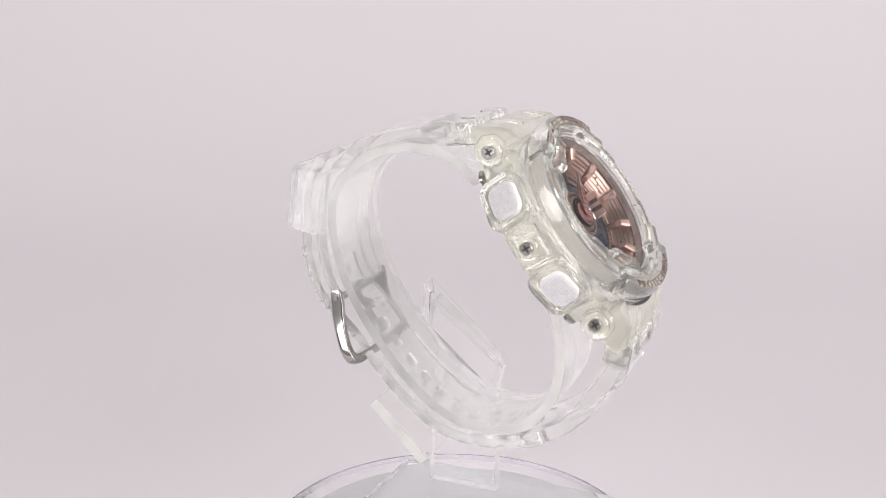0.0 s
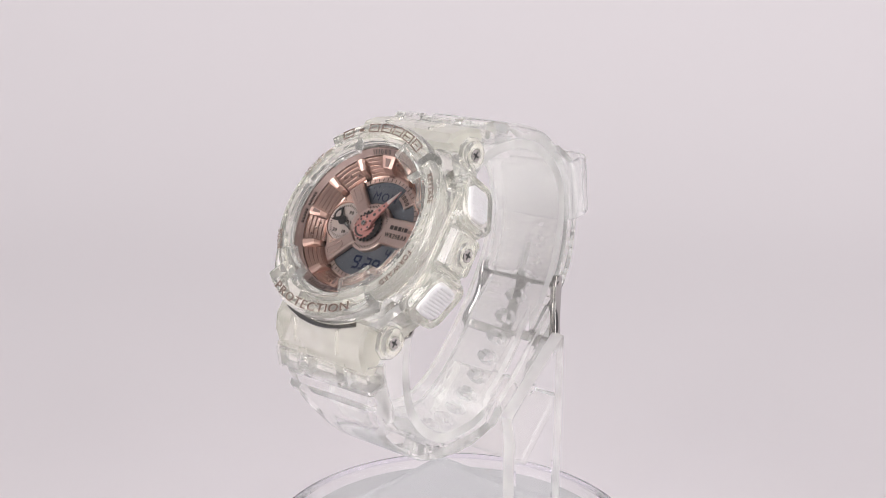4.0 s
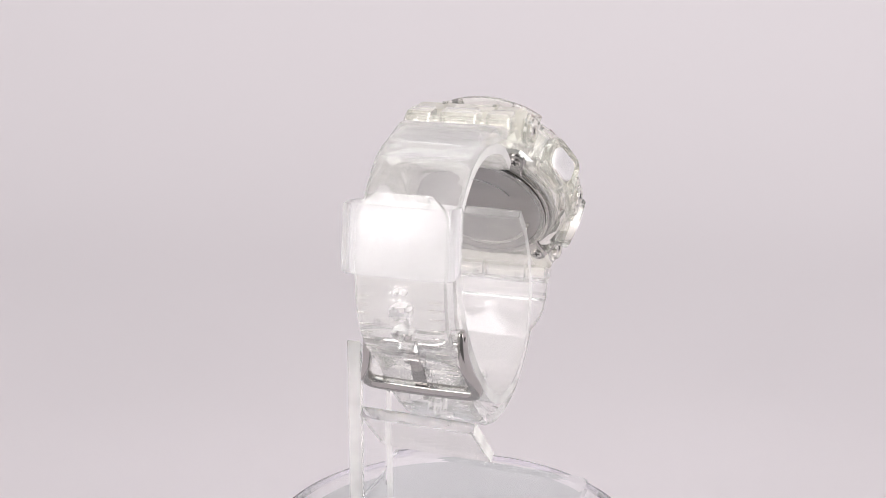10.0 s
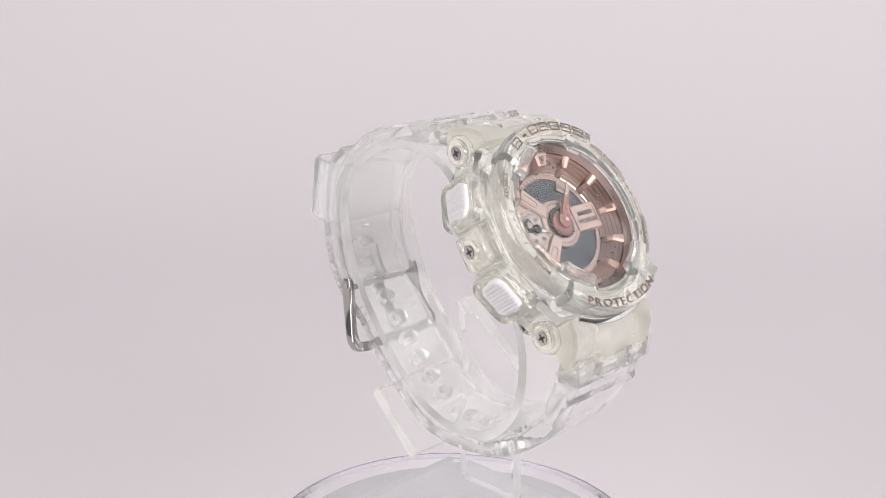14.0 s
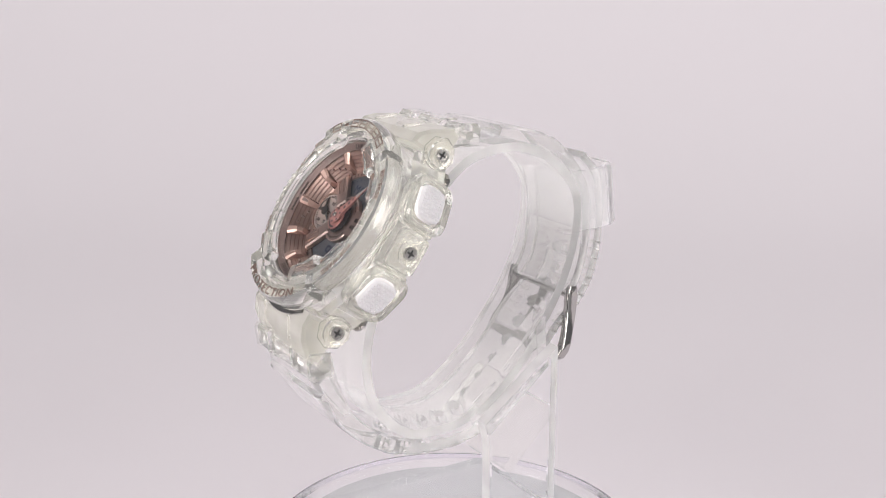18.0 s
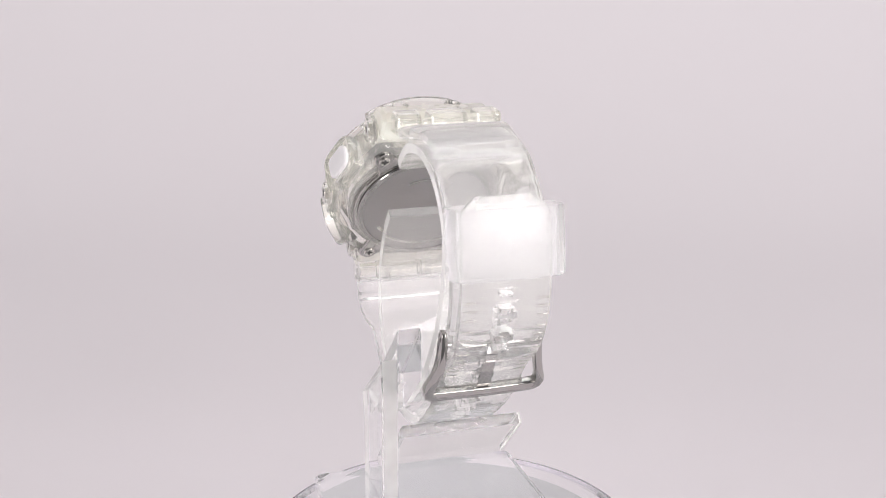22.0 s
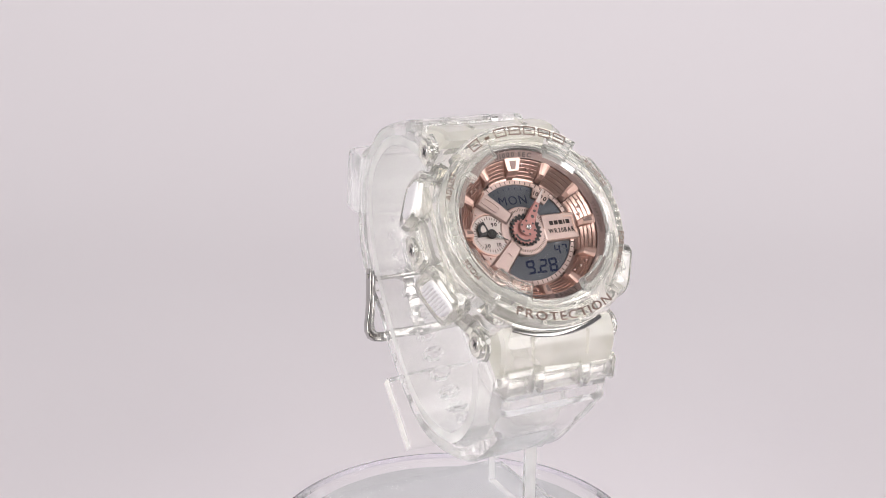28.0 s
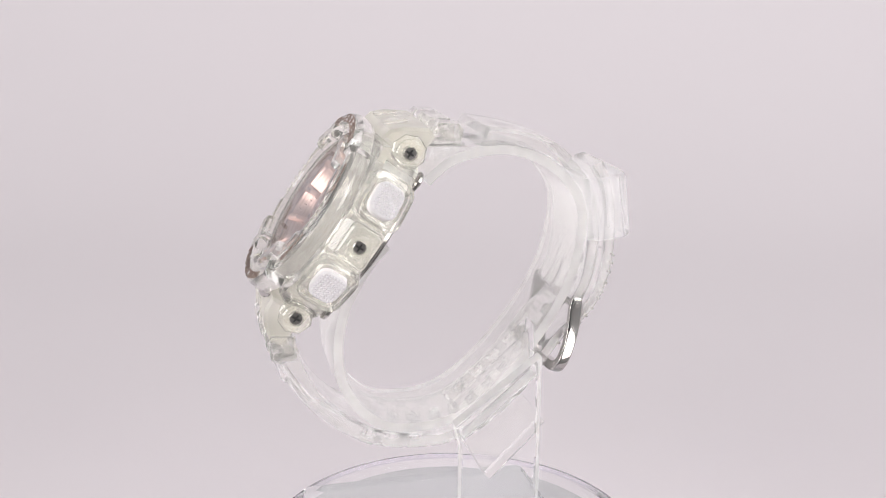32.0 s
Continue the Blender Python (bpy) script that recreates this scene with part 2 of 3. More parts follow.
# ------------------------------------------------------------------ turntable
TOP = 12.0      # height of the platter's top
turntable = tagged(new("turntable"), "round clear acrylic turntable on the white paper", "turntable")
part("base", lathe([(0.05, 0.05), (38.0, 0.05), (38.8, 0.8), (38.8, 7.2), (38.0, 7.9), (0.05, 7.9)], 96), PLASTIC, turntable, "plain plastic drum")
platter = part("platter", lathe([(0.05, 8.0), (40.6, 8.0), (41.2, 8.5), (41.3, 11.2), (40.7, TOP), (0.05, TOP)], 128), ACRYLIC, turntable, "clear acrylic disc with a bright rim")
# added ring whose lilac tint paints the rim's violet glints
part("rim", lathe([(41.35, 8.9), (42.1, 9.1), (42.3, 9.6), (42.3, 10.9), (42.0, 11.4), (41.35, 11.5)], 128), LILAC, platter, "polished edge, tinted for its violet glints")

# ------------------------------------------------------------------ display stand, in the turntable's space
stand = tagged(new("watch_stand"), "clear acrylic watch stand with a C-shaped cuff", "display stand")


def yz_slab(poly, x0, x1, bev):
    """A slab over an outline in (y, z), from x0 to x1."""
    bm = prism(poly, x0, x1, bev)
    for v in bm.verts:
        v.co = Vector((v.co.z, v.co.x, v.co.y))
    bm.normal_update()
    for f in bm.faces:
        f.material_index = 1 if abs(f.normal.x) < 0.5 else 0      # sawn edges
    return bm


part("base_plate", prism(rect(50, 54.5, 2.0, 3, 1.0, -3.8), TOP + 0.02, TOP + 3.0, 0.35), ACRYLIC, stand)
part("upright", yz_slab([(-3.5, 15.02), (13.3, 15.02), (13.2, 60.0), (-4.8, 46.5), (-3.5, 41.0)], 16.05, 19.5, 0.3), ACRYLIC, stand, rim=SAWN)
part("rest_block", yz_slab([(-2.4, 41.8), (13.1, 54.9), (12.4, 66.0), (-5.2, 50.3)], 11.0, 16.0, 0.3), REST, stand, rim=REST)
STRIP = [(2.0, 34.0), (3.6, 32.3), (15.6, 44.0), (14.0, 45.8)]
strip = part("label_strip", yz_slab(STRIP, -9.6, 15.9, 0.45), STRIPMAT, stand, rim=STRIPMAT)
part("sawn_end", yz_slab(STRIP, -9.95, -9.62, 0.1), SAWN, strip, rim=SAWN, label="matt sawn end")
CUFF = [(-9.4, 96.0), (-7.4, 97.9), (-4.5, 100.0), (0, 101.6), (7.5, 102.2), (14.8, 100.3), (20.6, 96.2), (24.5, 90.8), (25.6, 85.0), (24.6, 77.6), (22.3, 70.5), (17.8, 62.5),
        (10.8, 53.6), (3.0, 46.4), (-4.0, 42.8), (-10.6, 42.0), (-17.5, 42.9), (-23.2, 47.2), (-27.0, 53.6), (-28.0, 62.0), (-26.2, 70.8), (-21.6, 79.0), (-17.6, 83.5)]
part("cuff", band(CUFF, 1.2, lambda s: 9.6, lambda s: 2.2, [-1, -0.5, 0, 0.5, 1], lambda s, u: True, edge=0.12), FROSTED, stand, "satin-edged acrylic C-shaped cuff", m=mmpose(0.4, 0, 0), rim=SAWN)

# ------------------------------------------------------------------ wristwatch, in the turntable's space
watch = tagged(new("wristwatch"), "transparent resin sports wristwatch, rose-gold dial, buckled round clear stand", "wristwatch")
CASE = mmpose(0, -24.15, 86.55) @ pose(0, 0, 0, 54.35, 0, -2.6)   # x to the right, y towards twelve, z out of the face

OUTLINE = [(0, 18.5), (10.4, 18.5), (12.6, 18.3), (13.4, 17.4), (14.6, 15.6), (16.6, 13.2), (18.4, 10.5), (19.4, 7.0), (19.9, 4.2), (20.6, 3.4), (20.6, -3.4), (19.9, -4.2), (19.4, -7.0),
           (18.4, -10.5), (16.6, -13.2), (14.6, -15.6), (13.4, -17.4), (12.6, -18.3), (10.4, -18.5), (0, -18.5)]
OUTLINE = OUTLINE + [(-x, y) for x, y in reversed(OUTLINE[1:-1])]


def reach(a):
    """How far the case's outline lies from its middle in the direction a."""
    dx, dy = math.cos(a), math.sin(a)
    best, n = 0.0, len(OUTLINE)
    for i in range(n):
        (x0, y0), (x1, y1) = OUTLINE[i], OUTLINE[(i + 1) % n]
        ex, ey = x1 - x0, y1 - y0
        den = dx * ey - dy * ex
        if abs(den) > 1e-9:
            t, k = (x0 * ey - y0 * ex) / den, (x0 * dy - y0 * dx) / den
            if t > 0 and -1e-6 <= k <= 1 + 1e-6:
                best = max(best, t)
    return best


def polar(profile, n=192):
    rings = []
    for i in range(n):
        a = 2 * math.pi * i / n
        rings.append([(r * math.cos(a), r * math.sin(a), z) for r, z in profile(a)])
    return loft(rings, closed=True)


def off12(a):
    """Degrees from the nearer of twelve and six o'clock."""
    d = abs((math.degrees(a) - 90 + 180) % 360 - 180)
    return min(d, 180 - d)


def shell_profile(a):
    R = reach(a)
    return [(17.3, -4.0), (R - 0.9, -4.0), (R, -3.1), (R, 3.2), (R - 0.9, 4.5), (17.3, 4.9)]


def bezel_profile(a):
    d = off12(a)
    lip = 22 < d < 52
    out = 10.1 if d < 42 else 8.9
    top = 10.8 if lip else (10.1 if d <= 22 else (9.7 if d < 72 else 9.2))
    if 50 < d < 52:
        top = 9.4
    ri = 13.5 if lip else (14.4 if 52 <= d < 74 else 15.3)
    Ro = (19.6 if a < math.pi else 20.8) if d < 42 else 18.8
    low = 8.9 if d < 42 else 7.6
    if d <= 22:
        mouth = [(17.0, out), (16.7, 9.8), (16.2, 9.3), (15.7, 8.9), (15.65, 8.6)]
    else:
        mouth = [(16.15, out), (16.05, top), (ri + 0.5, top), (ri, top - 0.5), (ri, 8.65)]
    return [(17.4, 5.8 if d < 42 else 5.1), (Ro - 0.3, 5.8 if d < 42 else 5.1), (Ro, 6.3), (Ro, low), (Ro - 0.5, out - 0.25), (Ro - 0.8, out)] + mouth + [(15.45, 8.4), (15.45, 7.75), (17.2, 7.7)]


part("case_core", lathe([(0.05, -4.3), (16.2, -4.3), (16.6, -3.8), (16.6, 6.9), (16.2, 7.6), (15.25, 7.6), (15.2, 1.8), (0.05, 1.8)], 96), MILK, watch, "milky inner case", m=CASE)
part("case_shell", polar(shell_profile), RESIN, watch, "clear resin case with lugs", m=CASE)
bezel = part("bezel", polar(bezel_profile, 240), BEZEL, watch, "clear stepped protective bezel", m=CASE)
for prof, ty, tz, tilt in (([(18.7, -2.6), (24.6, -3.2), (25.4, -1.2), (22.8, 3.2), (20.9, 5.2), (18.7, 5.6)], 22.6, 3.75, -50), ([(-18.7, 5.6), (-21.6, 5.5), (-24.2, 4.0), (-26.6, 1.0), (-26.2, -1.2), (-18.7, -2.6)], -23.2, 4.7, 34)):
    lug = part("lug_cover", yz_slab(prof, -11.9, 11.9, 0.6), LUG, watch, m=CASE, rim=LUG)
    for sx in (-1, 1):
        part("rib", prism(rect(0.6, 5.0, 0.25, 2), -0.3, 0.3, 0.15), RESIN, lug, m=mmpose(sx * 5.7, ty, tz, tilt))

# added steel arc: stands in for the dark reflection in the bezel's lower wall
part("reflection_band", sector(20.75, 21.7, 244, 296, 5.64, 5.95, 0.12, step=2), STEEL, watch, "added steel arc for the dark reflection under the bezel", m=CASE)

for base in (0, 180):
    for k in range(-2, 3):
        a = radians(base + 5.2 * k)
        part("bead", disc(0.4, 0.0, 0.55, 10, 0.18), RESIN, bezel, m=mmpose(17.3 * math.cos(a), 17.3 * math.sin(a), 8.9))

# crystal, caseback
crystal = part("crystal", disc(15.25, 7.75, 8.35, 96, 0.2), GLASS, watch, "clear mineral glass", m=CASE)
part("back_ring", lathe([(15.9, -4.6), (16.8, -4.6), (17.1, -4.35), (16.9, -4.05), (15.9, -4.05)], 96), MILK, watch, "ivory gasket ring", m=CASE)
plate = []
for i in range(240):
    d = i * 1.5
    off = min(abs((d - t + 180) % 360 - 180) for t in (54.1, 125.9, 234.1, 305.9))
    r = 16.1 + 4.9 * math.exp(-(off / 7.6) ** 4)
    plate.append((r * math.cos(radians(d)), r * math.sin(radians(d))))
caseback = part("caseback", prism(plate, -5.6, -4.62, 0.25), STEEL, watch, "polished steel caseback with four screw tabs", m=CASE)
part("back_disc", disc(15.2, -6.0, -5.6, 96, 0.2), SATINSTEEL, caseback, "brushed steel disc")
part("tab_edge", lathe([(15.2, -5.75), (15.9, -5.75), (15.9, -5.61), (15.2, -5.61)], 96), DARKSTEEL, caseback)
part("rim", lathe([(14.2, -6.25), (15.2, -6.25), (15.35, -6.05), (14.1, -6.05)], 96), STEEL, caseback)
part("engraved_arc", sector(9.0, 9.4, 60, 150, -6.06, -6.01, 0, step=3), STEEL, caseback)
part("engraved_arc", sector(11.2, 12.0, 200, 330, -6.06, -6.01, 0, step=3), DARKSTEEL, caseback)


def cross(w, l, z0, z1):
    return prism([(w, -l), (w, -w), (l, -w), (l, w), (w, w), (w, l), (-w, l), (-w, w), (-l, w), (-l, -w), (-w, -w), (-w, -l)], z0, z1)


def screw(m, r, parent=None):
    s = part("screw", disc(r, -1.0, 0.35, 20, 0.18), DARKSTEEL, parent or watch, "cross-head steel screw", m=m)
    part("cross_slot", cross(r * 0.14, r * 0.62, 0.30, 0.37), SLOT, s)
    return s


for sx in (-1, 1):
    for sy in (-1, 1):
        screw(CASE @ mmpose(sx * 11.0, sy * 15.2, -5.6, 180), 1.25)
        # lug screws with their bosses and collars
        side = CASE @ mmpose(sx * 12.6, sy * 19.4, 0, 0, 90 * sx)
        part("screw_boss", prism(circle(3.6, 8), 0.0, 1.0, 0.35), HARD, watch, m=side)
        part("collar", lathe([(1.5, 1.05), (2.7, 1.05), (2.7, 1.7), (2.4, 2.0), (1.5, 2.0)], 24), HARD, watch, m=side)
        screw(side @ mmpose(0, 0, 1.55), 1.35)
    side = CASE @ mmpose(sx * 19.4, 0, -0.2, 0, 90 * sx)
    part("screw_boss", prism(rect(6.6, 7.4, 1.0), 0.0, 2.1, 0.4), HARD, watch, m=side)
    part("collar", lathe([(1.4, 2.15), (2.4, 2.15), (2.4, 2.5), (2.2, 2.7), (1.4, 2.7)], 24), HARD, watch, m=side)
    screw(side @ mmpose(0, 0, 2.4), 1.3)


for sx in (-1, 1):
    side = CASE @ mmpose(sx * 19.6, 0, 0, 0, 90 * sx)
    part("side_rail", prism(rect(1.0, 21.0, 0.4, 2, -4.0, 0), -0.6, 0.5, 0.25), RESIN, watch, m=CASE @ mmpose(sx * 18.2, 0, 0, 0, 0, 0 if sx > 0 else 180) @ pose(0, 0, 0, 0, 90))
    for y in (-4.6, 4.6):
        part("side_rib", prism(rect(7.0, 0.9, 0.3, 2, 0, y), -0.4, 1.0, 0.25), RESIN, watch, m=side)


def knurled(w, h, n, m):
    """A rounded cap with a field of small pyramids."""
    bm = prism(rect(w, h, 2.0, 4), -2.2, 0.0, 0.3)
    pw, ph = w / (n + 1), h / (m + 1)
    for i in range(n):
        for j in range(m):
            x, y = (i - (n - 1) / 2) * pw, (j - (m - 1) / 2) * ph
            if abs(x) > w / 2 - 1.1 and abs(y) > h / 2 - 1.1:
                continue
            a = [bm.verts.new((x + dx * pw * 0.46, y + dy * ph * 0.46, 0.01)) for dx, dy in ((-1, -1), (1, -1), (1, 1), (-1, 1))]
            t = bm.verts.new((x, y, 0.28))
            for k in range(4):
                bm.faces.new((a[k], a[(k + 1) % 4], t))
    return bm


for sx in (-1, 1):
    for sy in (-1, 1):
        m = CASE @ mmpose(sx * 19.2, sy * 9.7, -0.1) @ pose(0, 0, 0, 0, 0, (24 * sy) if sx > 0 else 180 - 24 * sy) @ pose(0, 0, 0, 0, 90, 0)
        guard = loft([[(x, y, z) for x, y in rect(w, h, r, 4)] for w, h, r, z in ((9.6, 10.6, 2.6, -2.5), (9.6, 10.6, 2.6, 0.2), (8.9, 9.9, 2.4, 0.8), (7.0, 8.0, 2.0, 0.55), (6.4, 7.4, 1.8, -0.3), (6.4, 7.4, 1.8, -2.5))], closed=True)
        b = part("push_button", knurled(5.9, 6.9, 8, 9), PEARL, watch, "white button with a knurled face", m=m)
        b.matrix_basis = m @ mmpose(0, 0, 0.9)
        part("button_guard", guard, HARD, watch, m=m)

# ------------------------------------------------------------------ straps, buckle and keeper
COLS = [-1, -0.88, -0.62, -0.52, -0.36, -0.24, -0.14, -0.05, 0.05, 0.14, 0.24, 0.36, 0.52, 0.62, 0.88, 1]


def ramp(s, pts):
    return float(np.interp(s, [p[0] for p in pts], [p[1] for p in pts]))


UPPER = [(-10.4, 106.4), (-6.0, 106.5), (0.0, 106.1), (8.0, 105.1), (13.2, 103.8), (18.2, 102.0), (22.6, 98.4), (25.9, 94.4), (28.0, 90.0), (28.9, 84.5), (28.7, 78.5), (27.6, 72.5), (25.6, 68.0), (24.0, 66.2)]


def upper_solid(s, u):
    return s > 8.6 and not (s > 61 and abs(u) < 0.05)


def upper_raised(s, u):
    if s < 14.2:
        return -1.6
    if s < 16.0:
        return 0.1
    if 0.61 < abs(u) < 0.89 and (27 < s < 29.2 or 35.5 < s < 37.6):
        return -0.25
    return 0.0


part("upper_strap", band(UPPER, 0.75, lambda s: ramp(s, [(0, 11.3), (9, 11.0), (21, 9.6), (66, 9.3)]), lambda s: ramp(s, [(0, 4.6), (10, 4.2), (19, 3.4), (66, 2.9)]), COLS, upper_solid, upper_raised), STRAP, watch, "clear resin strap from twelve", rim=EDGE)
LOWER = [(-40.3, 66.2), (-40.1, 63.8), (-39.4, 60.5), (-38.0, 57.0), (-35.8, 52.8), (-32.4, 48.2), (-27.0, 43.4), (-20.6, 40.0), (-13.0, 38.3), (-5.0, 38.2), (1.5, 40.0), (7.6, 44.2), (12.6, 48.8), (17.4, 54.2), (21.6, 59.4),
         (27.0, 64.2), (30.4, 69.4), (32.2, 76.0), (32.6, 83.0), (32.0, 90.5), (30.4, 96.8)]


def lower_solid(s, u):
    if s < 4.6:
        return False
    if 0.36 < abs(u) < 0.52 and 0.7 < s < 4.0:
        return False
    if 34 < s < 108 and abs(u) < 0.24:
        k = (s - 34) % 5.25
        return k > 2.7 or (abs(u) > 0.14 and not 0.6 < k < 2.1)
    return True


def lower_raised(s, u):
    if s < 4.7:
        return -0.9 if 0.35 < abs(u) < 0.53 else 0.6
    if s < 5.6:
        return -1.6
    if 8.6 < s < 10.4:
        return 0.85
    if 32 < s < 80 and abs(u) > 0.87:
        return 0.25 if (s % 5.25) < 4.5 else -0.1
    return 0.0


lower = part("lower_strap", band(LOWER, 0.75, lambda s: ramp(s, [(0, 11.7), (13, 11.2), (15.5, 10.4), (18, 9.0), (106, 8.9), (122.5, 8.8), (124.6, 8.0), (125.6, 6.8), (126.3, 5.6)]), lambda s: ramp(s, [(0, 4.8), (10, 4.4), (22, 3.6), (66, 3.0), (121, 2.7)]), COLS, lower_solid, lower_raised), STRAP, watch, "clear resin strap from six with a row of holes", rim=EDGE)

# keeper loop: a rectangular sleeve round both straps
keep_at = mmpose(0, 30.2, 88.0, 7)
loop = [[(x, y, z) for x, y in rect(w, h, r, 6)] for w, h, r, z in ((21.8, 8.8, 3.0, -6.6), (22.4, 9.3, 3.2, -6.0), (22.4, 9.3, 3.2, 6.0), (21.8, 8.8, 3.0, 6.6), (19.9, 7.0, 2.2, 6.6), (19.6, 6.7, 2.0, 6.0), (19.6, 6.7, 2.0, -6.0), (19.9, 7.0, 2.2, -6.6))]
part("keeper", loft(loop, closed=True), KEEPER, watch, "cloudy resin keeper loop", m=keep_at)

# buckle: a bent frame, its spring bar and prong
HALF = [(9.75, 23.7, 68.9, 1.9, 1.0), (9.75, 23.6, 68.2, 2.5, 1.25), (9.8, 23.4, 66.4, 2.9, 1.4), (9.95, 23.1, 63.6, 2.8, 1.45), (10.3, 22.5, 61.0, 2.6, 1.5), (10.85, 21.7, 58.8, 2.4, 1.6),
        (11.45, 20.8, 57.0, 2.35, 1.8), (11.75, 20.0, 55.7, 2.25, 2.0), (11.55, 19.3, 54.75, 2.2, 2.15), (10.85, 18.95, 54.3, 2.2, 2.2), (9.6, 18.8, 54.1, 2.2, 2.2), (6.0, 18.75, 54.0, 2.2, 2.2), (0.0, 18.7, 53.9, 2.2, 2.2)]


def bent_frame(rows, n=20):
    """A flat bar that turns round two corners: rows of a middle line with width across and thickness; rounded section."""
    pts = [Vector(r[:3]) for r in rows]
    wide = Vector((0, 0.95, -0.31))
    rings = []
    for i, (p, r) in enumerate(zip(pts, rows)):
        d = (pts[min(i + 1, len(pts) - 1)] - pts[max(i - 1, 0)]).normalized()
        thin = d.cross(wide).normalized()
        across = thin.cross(d)
        ring = []
        for k in range(n):
            c, s_ = math.cos(2 * math.pi * k / n), math.sin(2 * math.pi * k / n)
            ring.append(tuple(p + across * (0.5 * r[3] * math.copysign(abs(c) ** 0.32, c)) + thin * (0.5 * r[4] * math.copysign(abs(s_) ** 0.32, s_))))
        rings.append(ring)
    return loft(rings)


buckle = part("buckle", bent_frame(HALF + [(-r[0],) + r[1:] for r in HALF[-2::-1]]), STEEL, watch, "polished steel pin buckle", angle=50)
part("spring_bar", tube([(-9.2, 24.0, 66.3), (9.2, 24.0, 66.3)], 0.65, 12), STEEL, buckle)
for sx in (-1, 1):
    part("pivot", tube([(sx * 10.2, 23.5, 67.3), (sx * 10.62, 23.5, 67.3)], 0.55, 14), DARKSTEEL, buckle)
part("prong", loft([[(x, y + dy, z + dz) for x, dy, dz in ((-1.3, 0.45, 0.3), (1.3, 0.45, 0.3), (1.3, -0.45, -0.3), (-1.3, -0.45, -0.3))]
                    for y, z in ((23.9, 67.4), (24.6, 66.6), (24.4, 64.6), (23.0, 61.6), (21.4, 58.8), (20.3, 56.2), (19.3, 54.9))]), STEEL, buckle, "flat steel prong")
bm = bmesh.new()
for k in range(3):
    for j in range(4 - k % 2):
        prism(rect(0.7, 0.5, 0, 1, (j - 1.5) * 1.0, -k * 1.3), 0, 0.08, into=bm)
part("embossed_mark", bm, STRAP, lower, "small embossed marks in plain bars", m=mmpose(0, 32.5, 79.6, 90 - 12, 0, 180))

# small pins in the channels between the strap's end blocks
for x0, x1 in ((-11.7, -6.1), (-4.1, 4.1), (6.1, 11.7)):
    block = yz_slab([(-36.2, 61.7), (-36.4, 66.0), (-40.6, 66.4), (-41.1, 65.6), (-40.6, 62.0), (-39.9, 61.5)][::-1], x0, x1, 0.4)
    part("link_block", block, LINK, watch, rim=LINK)
for x0, x1 in ((-11.2, -6.0), (-4.0, 4.0), (6.0, 11.2)):
    block = yz_slab([(-9.6, 102.6), (-2.2, 102.4), (-1.7, 105.8), (-2.5, 106.9), (-6.4, 107.3), (-7.3, 106.6), (-7.6, 105.2), (-9.6, 105.6)], x0, x1, 0.35)
    part("link_block", block, LINK, watch, rim=LINK)
part("hinge_bar", tube([(-11.0, -37.7, 63.6), (11.0, -37.7, 63.6)], 1.0, 14), RESIN, watch)
part("hinge_bar", tube([(-10.6, -4.4, 104.6), (10.6, -4.4, 104.6)], 0.9, 14), RESIN, watch)
for sx in (-1, 1):
    for dz in (0.0, 1.3):
        part("pin", tube([(sx * 4.5, -39.4, 65.2 - dz), (sx * 5.6, -39.4, 65.2 - dz)], 0.24, 8), DARKSTEEL, lower)

# short ribs along both edges of the strap, in rows of three
line, dist = spline(LOWER, 0.25)
for k in range(12):
    at = 84.0 + 6.3 * (k // 3) + 1.9 * (k % 3)
    i = int(np.argmin(abs(dist - at)))
    d = line[i + 1] - line[i - 1]
    lean = math.degrees(math.atan2(d[1], d[0]))
    for sx in (-1, 1):
        part("edge_rib", prism(rect(2.6, 0.5, 0.12, 2), -0.25, 0.1, 0.1), HARD, lower, m=mmpose(sx * 7.3, line[i][0], line[i][1], lean) @ pose(0, 0, 0, 180))

# ------------------------------------------------------------------ dial, in the case's space
dial = part("dial", disc(14.7, 1.85, 2.25, 96), ROSEDARK, watch, "rose-gold dial with two LCD windows", m=CASE)
part("flange", lathe([(15.16, 7.2), (15.12, 7.0), (13.84, 6.35), (13.84, 2.3), (15.16, 2.3)], 128), ROSEDARK, dial, "brown-rose inclined flange")
lcd = part("lcd_panel", disc(10.3, 2.26, 2.40, 72), LCD, dial, "grey liquid-crystal panel")

# stepped segments of the chapter ring, with the hour markers between them
STEPS = [(10.7, 2.3), (10.7, 3.0), (11.0, 3.15)]
for k in range(5):
    r, z = 11.02 + 0.55 * k, 3.2 + 0.58 * k
    STEPS += [(r, z), (r + 0.36, z + 0.46), (r + 0.42, z + 0.30), (r + 0.53, z + 0.36)]
STEPS += [(13.78, 6.15), (13.78, 2.3)]
for h in range(12):
    mid = 90 - 30 * h - 15
    rings = []
    for k in range(9):
        a = radians(mid - 11.4 + 22.8 * k / 8)
        rings.append([(r * math.cos(a), r * math.sin(a), z) for r, z in STEPS])
    seg = part("chapter_segment", loft(rings), ROSESTEP, dial, angle=20)
    for a in (mid - 6, mid, mid + 6):
        t = radians(a)
        if h % 2 == 0:
            r = 12.3 + 0.07 * (a - mid)
            z = 3.5 + 1.06 * (r - 11.02)
            part("stud", disc(0.22, z - 0.4, z + 0.3, 8, 0.06, r * math.cos(t), r * math.sin(t)), ROSEDIAL, seg)
